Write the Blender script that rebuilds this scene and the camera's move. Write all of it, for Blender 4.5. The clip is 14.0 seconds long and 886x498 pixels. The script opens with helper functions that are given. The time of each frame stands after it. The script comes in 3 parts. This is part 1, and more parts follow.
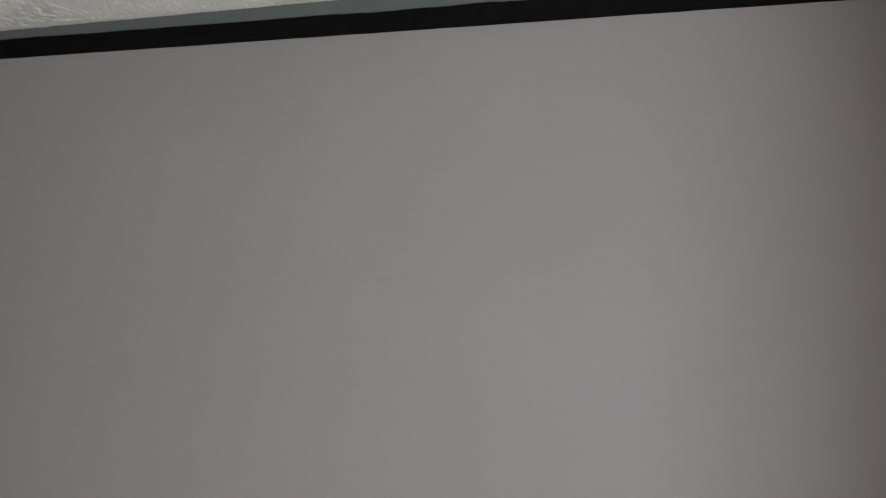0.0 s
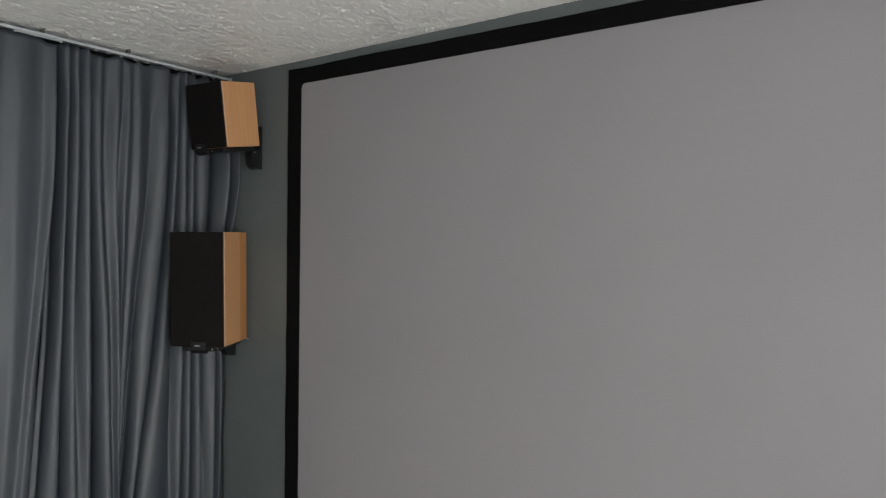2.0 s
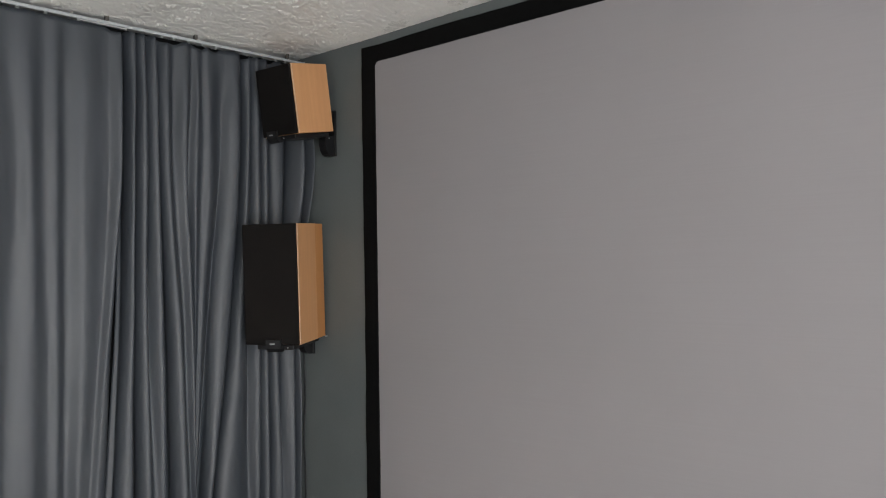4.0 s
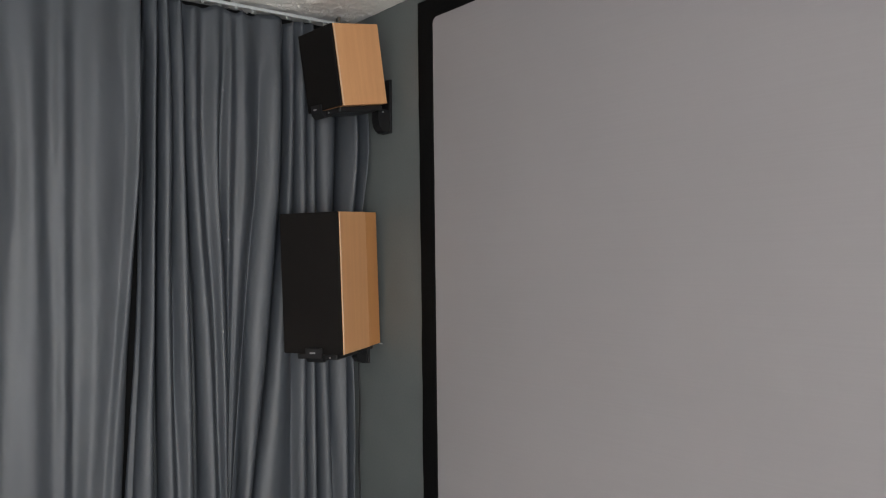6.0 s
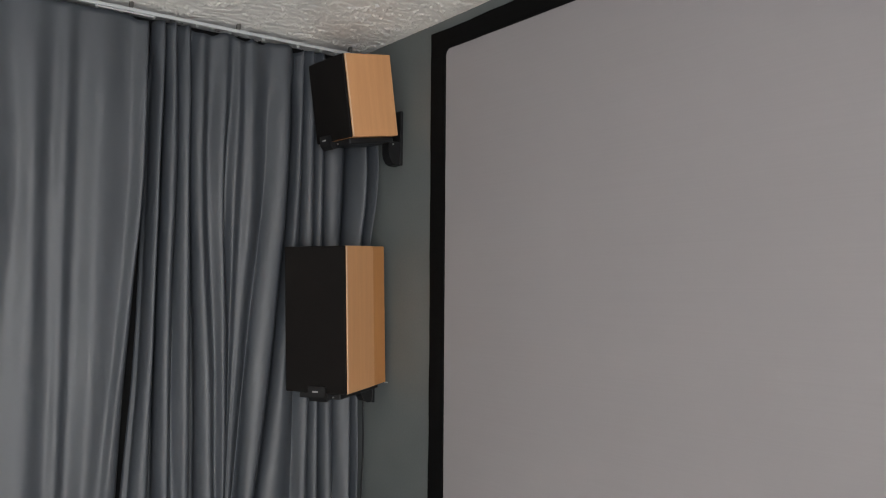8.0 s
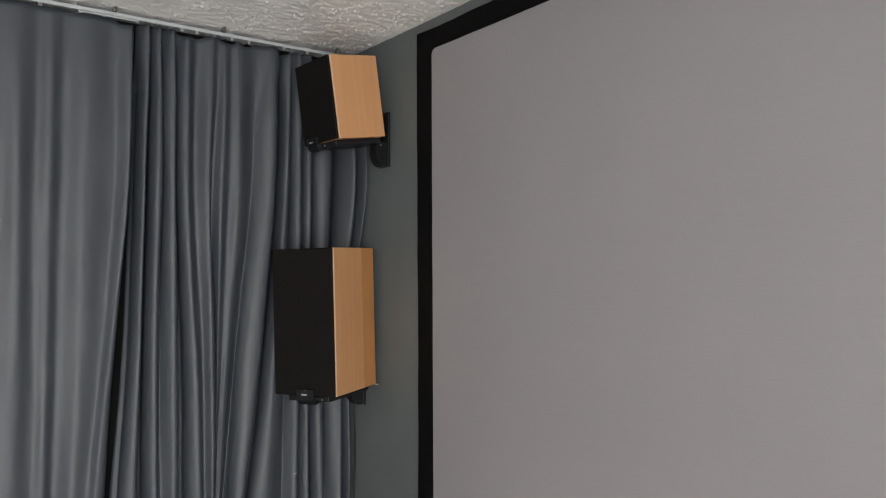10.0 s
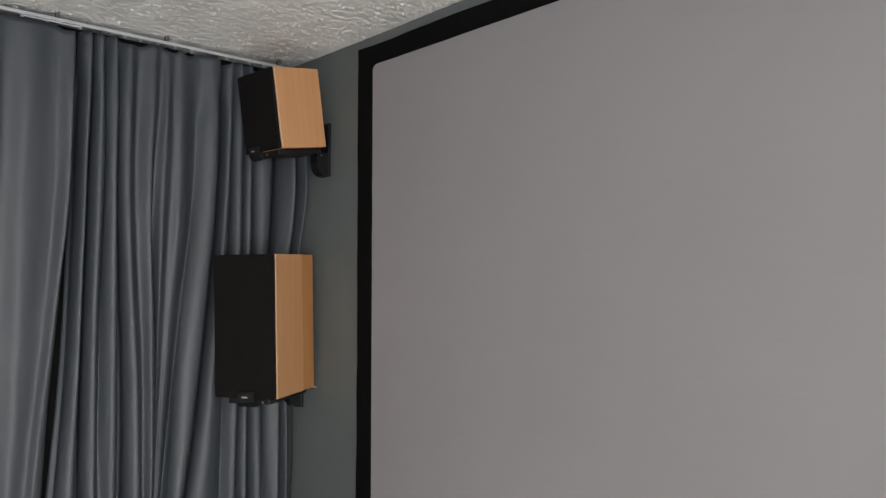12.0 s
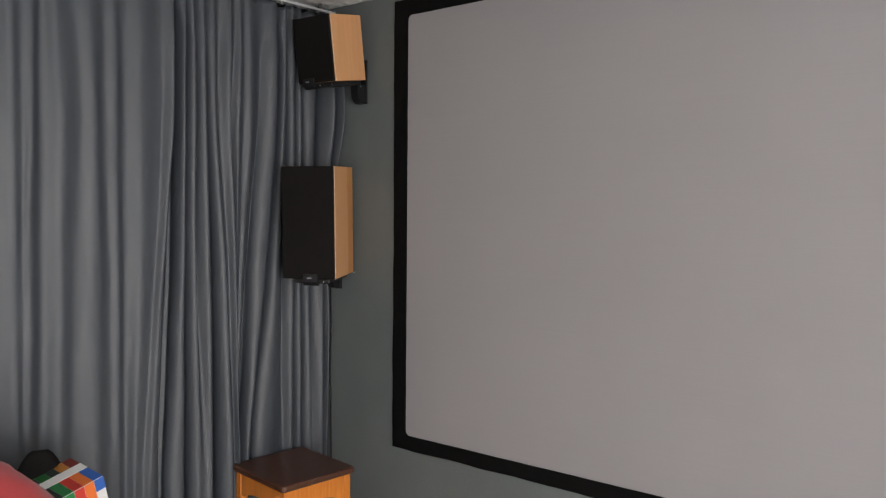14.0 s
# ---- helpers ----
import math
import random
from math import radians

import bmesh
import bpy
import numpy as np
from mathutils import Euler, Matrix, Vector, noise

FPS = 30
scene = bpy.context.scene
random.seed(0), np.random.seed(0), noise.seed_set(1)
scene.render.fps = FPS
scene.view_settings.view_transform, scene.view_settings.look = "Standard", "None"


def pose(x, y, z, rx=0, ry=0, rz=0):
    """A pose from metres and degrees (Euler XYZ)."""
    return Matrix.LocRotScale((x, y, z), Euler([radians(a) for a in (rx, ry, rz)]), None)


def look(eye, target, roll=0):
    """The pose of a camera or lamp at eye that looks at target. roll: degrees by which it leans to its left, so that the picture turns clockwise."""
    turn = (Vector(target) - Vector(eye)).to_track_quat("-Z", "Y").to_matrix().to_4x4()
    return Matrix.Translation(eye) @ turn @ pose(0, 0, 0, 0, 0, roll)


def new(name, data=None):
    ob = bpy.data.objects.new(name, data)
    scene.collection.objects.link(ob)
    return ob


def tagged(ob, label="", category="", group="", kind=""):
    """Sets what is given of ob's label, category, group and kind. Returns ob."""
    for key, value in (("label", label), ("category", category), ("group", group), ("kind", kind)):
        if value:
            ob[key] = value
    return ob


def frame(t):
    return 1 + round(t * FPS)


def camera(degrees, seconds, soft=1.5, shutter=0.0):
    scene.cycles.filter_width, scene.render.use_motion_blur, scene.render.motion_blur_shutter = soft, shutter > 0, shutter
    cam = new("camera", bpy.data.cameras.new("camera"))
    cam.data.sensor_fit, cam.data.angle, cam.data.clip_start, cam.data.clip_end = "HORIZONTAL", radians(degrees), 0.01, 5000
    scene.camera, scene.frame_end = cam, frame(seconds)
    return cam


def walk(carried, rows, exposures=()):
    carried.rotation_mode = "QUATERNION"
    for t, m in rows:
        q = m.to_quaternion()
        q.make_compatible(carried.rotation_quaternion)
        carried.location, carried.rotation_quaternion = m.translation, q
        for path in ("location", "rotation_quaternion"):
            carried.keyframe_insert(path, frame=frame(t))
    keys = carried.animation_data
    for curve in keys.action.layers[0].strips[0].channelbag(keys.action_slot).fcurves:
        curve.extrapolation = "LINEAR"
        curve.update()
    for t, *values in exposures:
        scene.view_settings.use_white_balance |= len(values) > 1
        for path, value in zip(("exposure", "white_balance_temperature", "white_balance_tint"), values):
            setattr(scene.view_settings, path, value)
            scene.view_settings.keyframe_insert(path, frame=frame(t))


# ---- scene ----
cam = camera(60.6, 14.0, soft=1.1, shutter=0.35)
PATH = [
    (0, (2.496, -2.343, 1.555), (2.05, -0.396, 1.643), 0.4),
    (0.3, (2.474, -2.383, 1.555), (1.898, -0.469, 1.638), -0.1),
    (0.5, (2.454, -2.403, 1.554), (1.79, -0.518, 1.634), 0.2),
    (0.6, (2.432, -2.398, 1.539), (1.721, -0.531, 1.624), -0.1),
    (1, (2.406, -2.423, 1.537), (1.522, -0.631, 1.623), -0.1),
    (1.5, (2.372, -2.43, 1.545), (1.355, -0.71, 1.613), 0.1),
    (2, (2.337, -2.449, 1.537), (1.247, -0.773, 1.6), 0.2),
    (2.5, (2.29, -2.468, 1.529), (1.149, -0.827, 1.585), 0.3),
    (3, (2.247, -2.45, 1.531), (1.068, -0.835, 1.559), 0.4),
    (5.3, (2.192, -1.739, 1.507), (0.7, -0.408, 1.547), -1.3),
    (5.5, (2.166, -1.705, 1.52), (0.652, -0.398, 1.541), -0.9),
    (6, (2.006, -1.637, 1.527), (0.468, -0.359, 1.565), -0.7),
    (6.5, (1.943, -1.595, 1.559), (0.4, -0.324, 1.592), -0.2),
    (7, (1.937, -1.603, 1.553), (0.399, -0.325, 1.61), 0.3),
    (7.5, (1.939, -1.607, 1.576), (0.405, -0.326, 1.652), 0.5),
    (7.7, (1.932, -1.604, 1.559), (0.393, -0.33, 1.666), 0.7),
    (10, (1.967, -1.532, 1.558), (0.407, -0.285, 1.673), -0.3),
    (10.5, (1.973, -1.547, 1.558), (0.425, -0.287, 1.684), -0.1),
    (11, (1.961, -1.576, 1.596), (0.428, -0.296, 1.698), 0.1),
    (11.5, (1.949, -1.58, 1.572), (0.435, -0.28, 1.703), 0.0),
    (12, (2.02, -1.656, 1.553), (0.6, -0.254, 1.686), -0.1),
    (12.5, (2.184, -1.872, 1.52), (0.823, -0.408, 1.592), 0.4),
    (13, (2.22, -2.066, 1.506), (0.875, -0.587, 1.457), 0.5),
    (13.5, (2.179, -2.382, 1.489), (0.927, -0.824, 1.428), 0.5),
    (14, (2.168, -2.555, 1.502), (0.948, -0.973, 1.413), 0.5),
]
walk(cam, [(t, look(eye, target, roll)) for t, eye, target, roll in PATH],
     ((0.0, -0.37, 6430, 8), (1.0, -0.38, 6310, 5), (3.0, -0.14, 6400, 8), (5.5, 0.06, 6460, 9), (7.5, 0.07, 6520, 9.5), (11.0, 0.09, 6470, 9.5), (12.5, -0.05, 6450, 9), (14.0, 0.02, 6640, 11)))

# ---- light: one large window in the east wall, behind and beside the camera ----
world = bpy.data.worlds.new("sky")
scene.world = world
world.use_nodes = True
wn = world.node_tree.nodes
sky = wn.new("ShaderNodeTexSky")
sky.sky_type = 'NISHITA'
sky.sun_disc = False
sky.sun_elevation, sky.sun_rotation = radians(27), radians(111)
world.node_tree.links.new(sky.outputs[0], wn["Background"].inputs[0])
wn["Background"].inputs[1].default_value = 0.1

FLOOR, CEIL = -0.04, 2.475
EAST, SOUTH = 4.25, -6.0
WIN_Y0, WIN_Y1, WIN_Z0, WIN_Z1 = -4.0, -1.8, 0.08, 2.15

sun_data = bpy.data.lights.new("sun", 'SUN')
sun_data.energy, sun_data.angle, sun_data.color = 5.0, radians(12), (1.0, 0.97, 0.93)
sun = new("sun", sun_data)
sun.matrix_world = look((9, -5.6, 4.1), (1.6, -2.7, 0.0))

day_data = bpy.data.lights.new("window_daylight", 'AREA')
day_data.shape, day_data.size, day_data.size_y = 'RECTANGLE', WIN_Y1 - WIN_Y0 - 0.1, WIN_Z1 - WIN_Z0 - 0.1
day_data.energy, day_data.color = 122.0, (0.945, 0.958, 1.0)
day = new("window_daylight", day_data)
WY, WZ = (WIN_Y0 + WIN_Y1) / 2, (WIN_Z0 + WIN_Z1) / 2
day.matrix_world = look((EAST - 0.03, WY, WZ), (0.0, WY, WZ))


# ---- materials ----
def surface(name, dark, light, scale=6.0, rough=0.6, bump=0.1, grain=200.0, stretch=(1, 1, 1), metal=0.0, spread=0.08, spec=0.5, sheen=0.0, depth=0.002):
    """A paint, wood, cloth or plastic: two tones mixed by a large and a fine noise, uneven gloss and a fine relief."""
    m = bpy.data.materials.new(name)
    m.use_nodes = True
    n, l = m.node_tree.nodes, m.node_tree.links
    bsdf = n["Principled BSDF"]
    co, mp = n.new("ShaderNodeTexCoord"), n.new("ShaderNodeMapping")
    mp.inputs["Scale"].default_value = stretch
    l.new(co.outputs["Object"], mp.inputs[0])
    big, fine, mixer, ramp = n.new("ShaderNodeTexNoise"), n.new("ShaderNodeTexNoise"), n.new("ShaderNodeMix"), n.new("ShaderNodeValToRGB")
    big.inputs["Scale"].default_value, big.inputs["Detail"].default_value = scale, 5
    fine.inputs["Scale"].default_value, fine.inputs["Detail"].default_value = grain, 3
    l.new(mp.outputs[0], big.inputs["Vector"])
    l.new(mp.outputs[0], fine.inputs["Vector"])
    mixer.inputs[0].default_value = 0.35
    l.new(big.outputs[0], mixer.inputs[2])
    l.new(fine.outputs[0], mixer.inputs[3])
    ramp.color_ramp.elements[0].position, ramp.color_ramp.elements[1].position = 0.32, 0.68
    ramp.color_ramp.elements[0].color, ramp.color_ramp.elements[1].color = (*dark, 1), (*light, 1)
    l.new(mixer.outputs[0], ramp.inputs[0])
    l.new(ramp.outputs[0], bsdf.inputs["Base Color"])
    rr = n.new("ShaderNodeMapRange")
    rr.inputs["To Min"].default_value, rr.inputs["To Max"].default_value = rough - spread, rough + spread
    l.new(big.outputs[0], rr.inputs["Value"])
    l.new(rr.outputs[0], bsdf.inputs["Roughness"])
    bp = n.new("ShaderNodeBump")
    bp.inputs["Strength"].default_value, bp.inputs["Distance"].default_value = bump, depth
    l.new(fine.outputs[0], bp.inputs["Height"])
    l.new(bp.outputs[0], bsdf.inputs["Normal"])
    bsdf.inputs["Metallic"].default_value = metal
    bsdf.inputs["Specular IOR Level"].default_value = spec
    bsdf.inputs["Sheen Weight"].default_value = sheen
    return m


M_CEIL = surface("white_textured_plaster", (0.84, 0.83, 0.80), (0.90, 0.89, 0.86), 3, 0.30, 0.25, 160)
M_WALL = surface("grey_wall_paint", (0.114, 0.130, 0.129), (0.144, 0.161, 0.159), 4, 0.62, 0.35, 140, depth=0.001)
M_PALEWALL = surface("off_white_wall_paint", (0.66, 0.66, 0.63), (0.74, 0.74, 0.71), 4, 0.62, 0.35, 140, depth=0.001)
# wall colour with the shade behind the curtains put into it
M_GAPSHADE = surface("curtain_gap_shade", (0.008, 0.008, 0.008), (0.014, 0.014, 0.014), 4, 0.8, 0.3, 140, spec=0.2)
M_SCREEN = surface("grey_screen_cloth", (0.298, 0.283, 0.291), (0.324, 0.308, 0.317), 1.3, 0.8, 0.05, 900, spec=0.25)
weave = M_SCREEN.node_tree
threads, thread_map = weave.nodes.new("ShaderNodeTexNoise"), weave.nodes.new("ShaderNodeMapping")
thread_map.inputs["Scale"].default_value = (1.2, 1.0, 140.0)
threads.inputs["Scale"].default_value, threads.inputs["Detail"].default_value = 1.6, 3
weave.links.new(weave.nodes["Texture Coordinate"].outputs["Object"], thread_map.inputs[0])
weave.links.new(thread_map.outputs[0], threads.inputs["Vector"])
tone, tint_mix = weave.nodes.new("ShaderNodeMapRange"), weave.nodes.new("ShaderNodeVectorMath")
tone.inputs["From Min"].default_value, tone.inputs["From Max"].default_value = 0.3, 0.7
tone.inputs["To Min"].default_value, tone.inputs["To Max"].default_value = 0.988, 1.012
tint_mix.operation = 'MULTIPLY'
weave.links.new(threads.outputs[0], tone.inputs["Value"])
weave.links.new(weave.nodes["Color Ramp"].outputs[0], tint_mix.inputs[0])
weave.links.new(tone.outputs[0], tint_mix.inputs[1])
weave.links.new(tint_mix.outputs[0], weave.nodes["Principled BSDF"].inputs["Base Color"])
M_BORDER = surface("black_border_velvet", (0.003, 0.003, 0.003), (0.006, 0.006, 0.006), 30, 0.85, 0.3, 500, spec=0.1)
M_CURTAIN = surface("grey_satin_curtain", (0.042, 0.0495, 0.0595), (0.056, 0.0645, 0.077), 2.5, 0.56, 0.10, 900, spec=0.85, depth=0.0006)
M_LINING = surface("white_curtain_tape", (0.42, 0.43, 0.43), (0.52, 0.53, 0.53), 8, 0.7)
M_RAIL = surface("white_rail_enamel", (0.50, 0.53, 0.53), (0.60, 0.63, 0.63), 10, 0.35, 0.05)
M_CLIP = surface("dull_steel_clip", (0.14, 0.13, 0.12), (0.25, 0.24, 0.22), 60, 0.45, 0.1, metal=0.7)
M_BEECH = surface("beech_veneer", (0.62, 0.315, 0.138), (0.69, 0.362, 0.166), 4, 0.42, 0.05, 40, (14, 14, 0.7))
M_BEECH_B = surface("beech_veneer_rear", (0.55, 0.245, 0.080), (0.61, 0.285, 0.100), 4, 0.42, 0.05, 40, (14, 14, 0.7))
M_EDGE = surface("pale_veneer_edge", (0.72, 0.50, 0.32), (0.80, 0.58, 0.39), 20, 0.35)
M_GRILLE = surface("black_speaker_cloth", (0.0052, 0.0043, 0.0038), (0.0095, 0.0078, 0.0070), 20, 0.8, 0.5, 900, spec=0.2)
M_PLASTIC = surface("black_plastic", (0.006, 0.006, 0.0065), (0.013, 0.013, 0.014), 25, 0.45, 0.15, 300)
M_MARK = surface("pale_print", (0.34, 0.34, 0.34), (0.42, 0.42, 0.42), 20, 0.5)
M_STEEL = surface("bright_screw", (0.5, 0.5, 0.5), (0.65, 0.65, 0.65), 50, 0.3, metal=1.0)
M_SEAT = surface("dark_stained_seat", (0.062, 0.024, 0.013), (0.105, 0.042, 0.023), 7, 0.36, 0.12, 40, (1, 12, 6))
M_PINE = surface("orange_varnished_pine", (0.56, 0.165, 0.022), (0.70, 0.24, 0.038), 8, 0.33, 0.08, 50, (12, 12, 0.9))
M_FLOOR = surface("pale_laminate", (0.56, 0.53, 0.48), (0.67, 0.64, 0.58), 3, 0.4, 0.1, 40, (1, 9, 1))
M_RED = surface("red_cloth", (0.31, 0.022, 0.026), (0.44, 0.040, 0.043), 9, 0.8, 0.5, 400, sheen=0.2)
M_SOFTBLACK = surface("soft_black", (0.004, 0.0036, 0.0035), (0.008, 0.0075, 0.007), 12, 0.85, 0.5, 300, spec=0.2)
M_CARD = surface("white_card", (0.68, 0.68, 0.67), (0.78, 0.78, 0.77), 8, 0.45, 0.05)
M_PIER = surface("shading_pier_brown", (0.20, 0.11, 0.065), (0.26, 0.15, 0.09), 4, 0.6, 0.3, 140, depth=0.001)
M_FRAME = surface("white_window_paint", (0.74, 0.74, 0.72), (0.82, 0.82, 0.80), 6, 0.4, 0.05)


def print_colour(name, c):
    return surface(name, tuple(v * 0.88 for v in c), c, 12, 0.4, 0.05)


glass = bpy.data.materials.new("window_glass")
glass.use_nodes = True
gb = glass.node_tree.nodes["Principled BSDF"]
gb.inputs["Transmission Weight"].default_value, gb.inputs["Roughness"].default_value, gb.inputs["IOR"].default_value = 1.0, 0.02, 1.1


# ---- mesh helpers ----
def put(name, bm, material, smooth=False):
    me = bpy.data.meshes.new(name)
    bmesh.ops.recalc_face_normals(bm, faces=bm.faces)
    bm.to_mesh(me)
    bm.free()
    me.materials.append(material)
    if smooth:
        for p in me.polygons:
            p.use_smooth = True
    return new(name, me)


def part(name, bm, material, parent, label="", smooth=False):
    ob = put(name, bm, material, smooth)
    ob.parent = parent
    if label:
        ob["label"] = label
    return ob


def add_box(bm, lo, hi, m=None, bevel=0.0, seg=2):
    made = bmesh.ops.create_cube(bm, size=1.0)["verts"]
    c, s = [(a + b) / 2 for a, b in zip(lo, hi)], [b - a for a, b in zip(lo, hi)]
    bmesh.ops.transform(bm, matrix=Matrix.Translation(c) @ Matrix.Diagonal((*s, 1)), verts=made)
    if bevel:
        edges = list({e for v in made for e in v.link_edges})
        made = bmesh.ops.bevel(bm, geom=edges, offset=bevel, segments=seg, profile=0.5, affect='EDGES')["verts"]
    if m is not None:
        bmesh.ops.transform(bm, matrix=m, verts=list(made))
    return made


def box(lo, hi, m=None, bevel=0.0, seg=2):
    bm = bmesh.new()
    add_box(bm, lo, hi, m, bevel, seg)
    return bm


def tube(a, b, r, seg=12):
    bm = bmesh.new()
    a, b = Vector(a), Vector(b)
    turn = (b - a).to_track_quat("Z", "Y").to_matrix().to_4x4()
    bmesh.ops.create_cone(bm, cap_ends=True, segments=seg, radius1=r, radius2=r, depth=(b - a).length, matrix=Matrix.Translation((a + b) / 2) @ turn)
    return bm


def ring(centre, axis, major, minor, seg=14, sides=6):
    """A small torus round axis."""
    bm = bmesh.new()
    turn = Matrix.Translation(centre) @ Vector(axis).to_track_quat("Z", "Y").to_matrix().to_4x4()
    rows = []
    for i in range(seg):
        a = 2 * math.pi * i / seg
        rows.append([bm.verts.new(turn @ Vector(((major + minor * math.cos(b)) * math.cos(a), (major + minor * math.cos(b)) * math.sin(a), minor * math.sin(b))))
                     for b in (2 * math.pi * j / sides for j in range(sides))])
    for i in range(seg):
        for j in range(sides):
            bm.faces.new((rows[i][j], rows[(i + 1) % seg][j], rows[(i + 1) % seg][(j + 1) % sides], rows[i][(j + 1) % sides]))
    return bm


def prism(points, a, b, m=None):
    """A flat outline of (u, v) points, drawn out along x from a to b: (x, u, v)."""
    bm = bmesh.new()
    near = [bm.verts.new((a, u, v)) for u, v in points]
    far = [bm.verts.new((b, u, v)) for u, v in points]
    n = len(points)
    bm.faces.new(near)
    bm.faces.new(far[::-1])
    for i in range(n):
        bm.faces.new((near[i], near[(i + 1) % n], far[(i + 1) % n], far[i]))
    if m is not None:
        bmesh.ops.transform(bm, matrix=m, verts=bm.verts)
    return bm


def thing(name, label, category, m=None, group="", kind=""):
    ob = new(name)
    ob.empty_display_size = 0.05
    if m is not None:
        ob.matrix_world = m
    return tagged(ob, label, category, group, kind)


def mesh_thing(name, bm, material, label, category, kind="", smooth=False, group=""):
    return tagged(put(name, bm, material, smooth), label, category, group, kind)


# ---- the room ----
RAIL_X, RAIL_LEAN, RAIL_Z = -0.465, 0.085, 2.449     # the curtain rail's line: x = RAIL_X + RAIL_LEAN * y


def rail_x(y):
    return RAIL_X + RAIL_LEAN * y


mesh_thing("floor", box((-1.6, SOUTH - 0.15, FLOOR - 0.1), (EAST + 0.2, 0.15, FLOOR)), M_FLOOR, "pale wood laminate floor of the room", "floor", "structure")
mesh_thing("wall_north", box((-1.6, 0.0, FLOOR), (EAST + 0.2, 0.15, CEIL + 0.1)), M_WALL, "dark grey painted wall behind the projection screen", "wall", "structure")
mesh_thing("wall_south", box((-1.6, SOUTH - 0.15, FLOOR), (EAST + 0.2, SOUTH, CEIL + 0.1)), M_PALEWALL, "off-white painted wall closing the room", "wall", "structure")
# near-black instead of wall grey: the colour gives the shade in the curtain gaps
WEST = box((RAIL_X - 0.25, SOUTH, FLOOR), (RAIL_X - 0.12, 0.0, CEIL + 0.1))
for v in WEST.verts:
    v.co.x += RAIL_LEAN * v.co.y
mesh_thing("wall_west", WEST, M_GAPSHADE, "wall behind the drawn curtains, coloured near-black for the shade in the gaps", "wall", "structure")
east = bmesh.new()
add_box(east, (EAST, SOUTH, FLOOR), (EAST + 0.2, WIN_Y0, CEIL + 0.1))
add_box(east, (EAST, WIN_Y1, FLOOR), (EAST + 0.2, 0.0, CEIL + 0.1))
add_box(east, (EAST, WIN_Y0, FLOOR), (EAST + 0.2, WIN_Y1, WIN_Z0))
add_box(east, (EAST, WIN_Y0, WIN_Z1), (EAST + 0.2, WIN_Y1, CEIL + 0.1))
mesh_thing("wall_east", east, M_PALEWALL, "off-white painted wall with the window", "wall", "structure")

# added out of view: blocks window light from the screen's right end, bounces brown
mesh_thing("shading_pier", box((3.5, -1.08, FLOOR), (EAST, 0.0, CEIL + 0.1)), M_PIER, "unseen brown pier added to shade the right end of the projection screen", "wall", "structure")

win = thing("window_1", "white painted window with two clear panes", "window", pose(EAST + 0.1, 0, 0), kind="structure")
for name, lo, hi in (("window_frame", (0, WIN_Y0, WIN_Z0), (0.06, WIN_Y0 + 0.06, WIN_Z1)), ("window_frame", (0, WIN_Y1 - 0.06, WIN_Z0), (0.06, WIN_Y1, WIN_Z1)),
                     ("window_frame", (0, WIN_Y0 + 0.06, WIN_Z0), (0.06, WIN_Y1 - 0.06, WIN_Z0 + 0.06)), ("window_frame", (0, WIN_Y0 + 0.06, WIN_Z1 - 0.06), (0.06, WIN_Y1 - 0.06, WIN_Z1)),
                     ("mullion", (0, WY - 0.03, WIN_Z0 + 0.06), (0.06, WY + 0.03, WIN_Z1 - 0.06)), ("window_sill", (-0.18, WIN_Y0 - 0.04, WIN_Z0 - 0.03), (-0.002, WIN_Y1 + 0.04, WIN_Z0 - 0.002))):
    part(name, box(lo, hi, bevel=0.004), M_FRAME, win)
for a, b in ((WIN_Y0 + 0.06, WY - 0.03), (WY + 0.03, WIN_Y1 - 0.06)):
    pane = part("pane", box((0.028, a, WIN_Z0 + 0.06), (0.034, b, WIN_Z1 - 0.06)), glass, win)
    pane.visible_shadow = False


def trowel(x, y):
    """Height of the skip-trowelled plaster below the ceiling: low, flattened patches with thin, crisp, torn ridges, drawn out along y."""
    wob = noise.noise(Vector((x * 7, y * 5, 3.1)))
    a = noise.noise(Vector((x * 62 + wob * 3.0, y * 27 + wob * 1.8, 0.0)))
    b = noise.noise(Vector((x * 130 + wob, y * 62 + wob * 2, 7.7)))
    c = noise.noise(Vector((x * 210, y * 150, 2.2)))
    level = a + 0.55 * b
    patch = min(1.0, max(0.0, (level + 0.05) * 8.0))
    lip = max(0.0, 1.0 - abs(level - 0.05) * 15.0)
    torn = max(0.0, min(1.0, 0.55 + 2.2 * noise.noise(Vector((x * 24, y * 15, 9.4)))))
    edge = min(1.0, max(0.35, -y / 0.015))
    return edge * (0.0024 * patch + 0.0074 * lip * torn + 0.0010 * c)


def ceiling_rise(x):
    """The ceiling is not quite level: it rises a little along the screen wall."""
    return 0.011 * max(0.0, x)


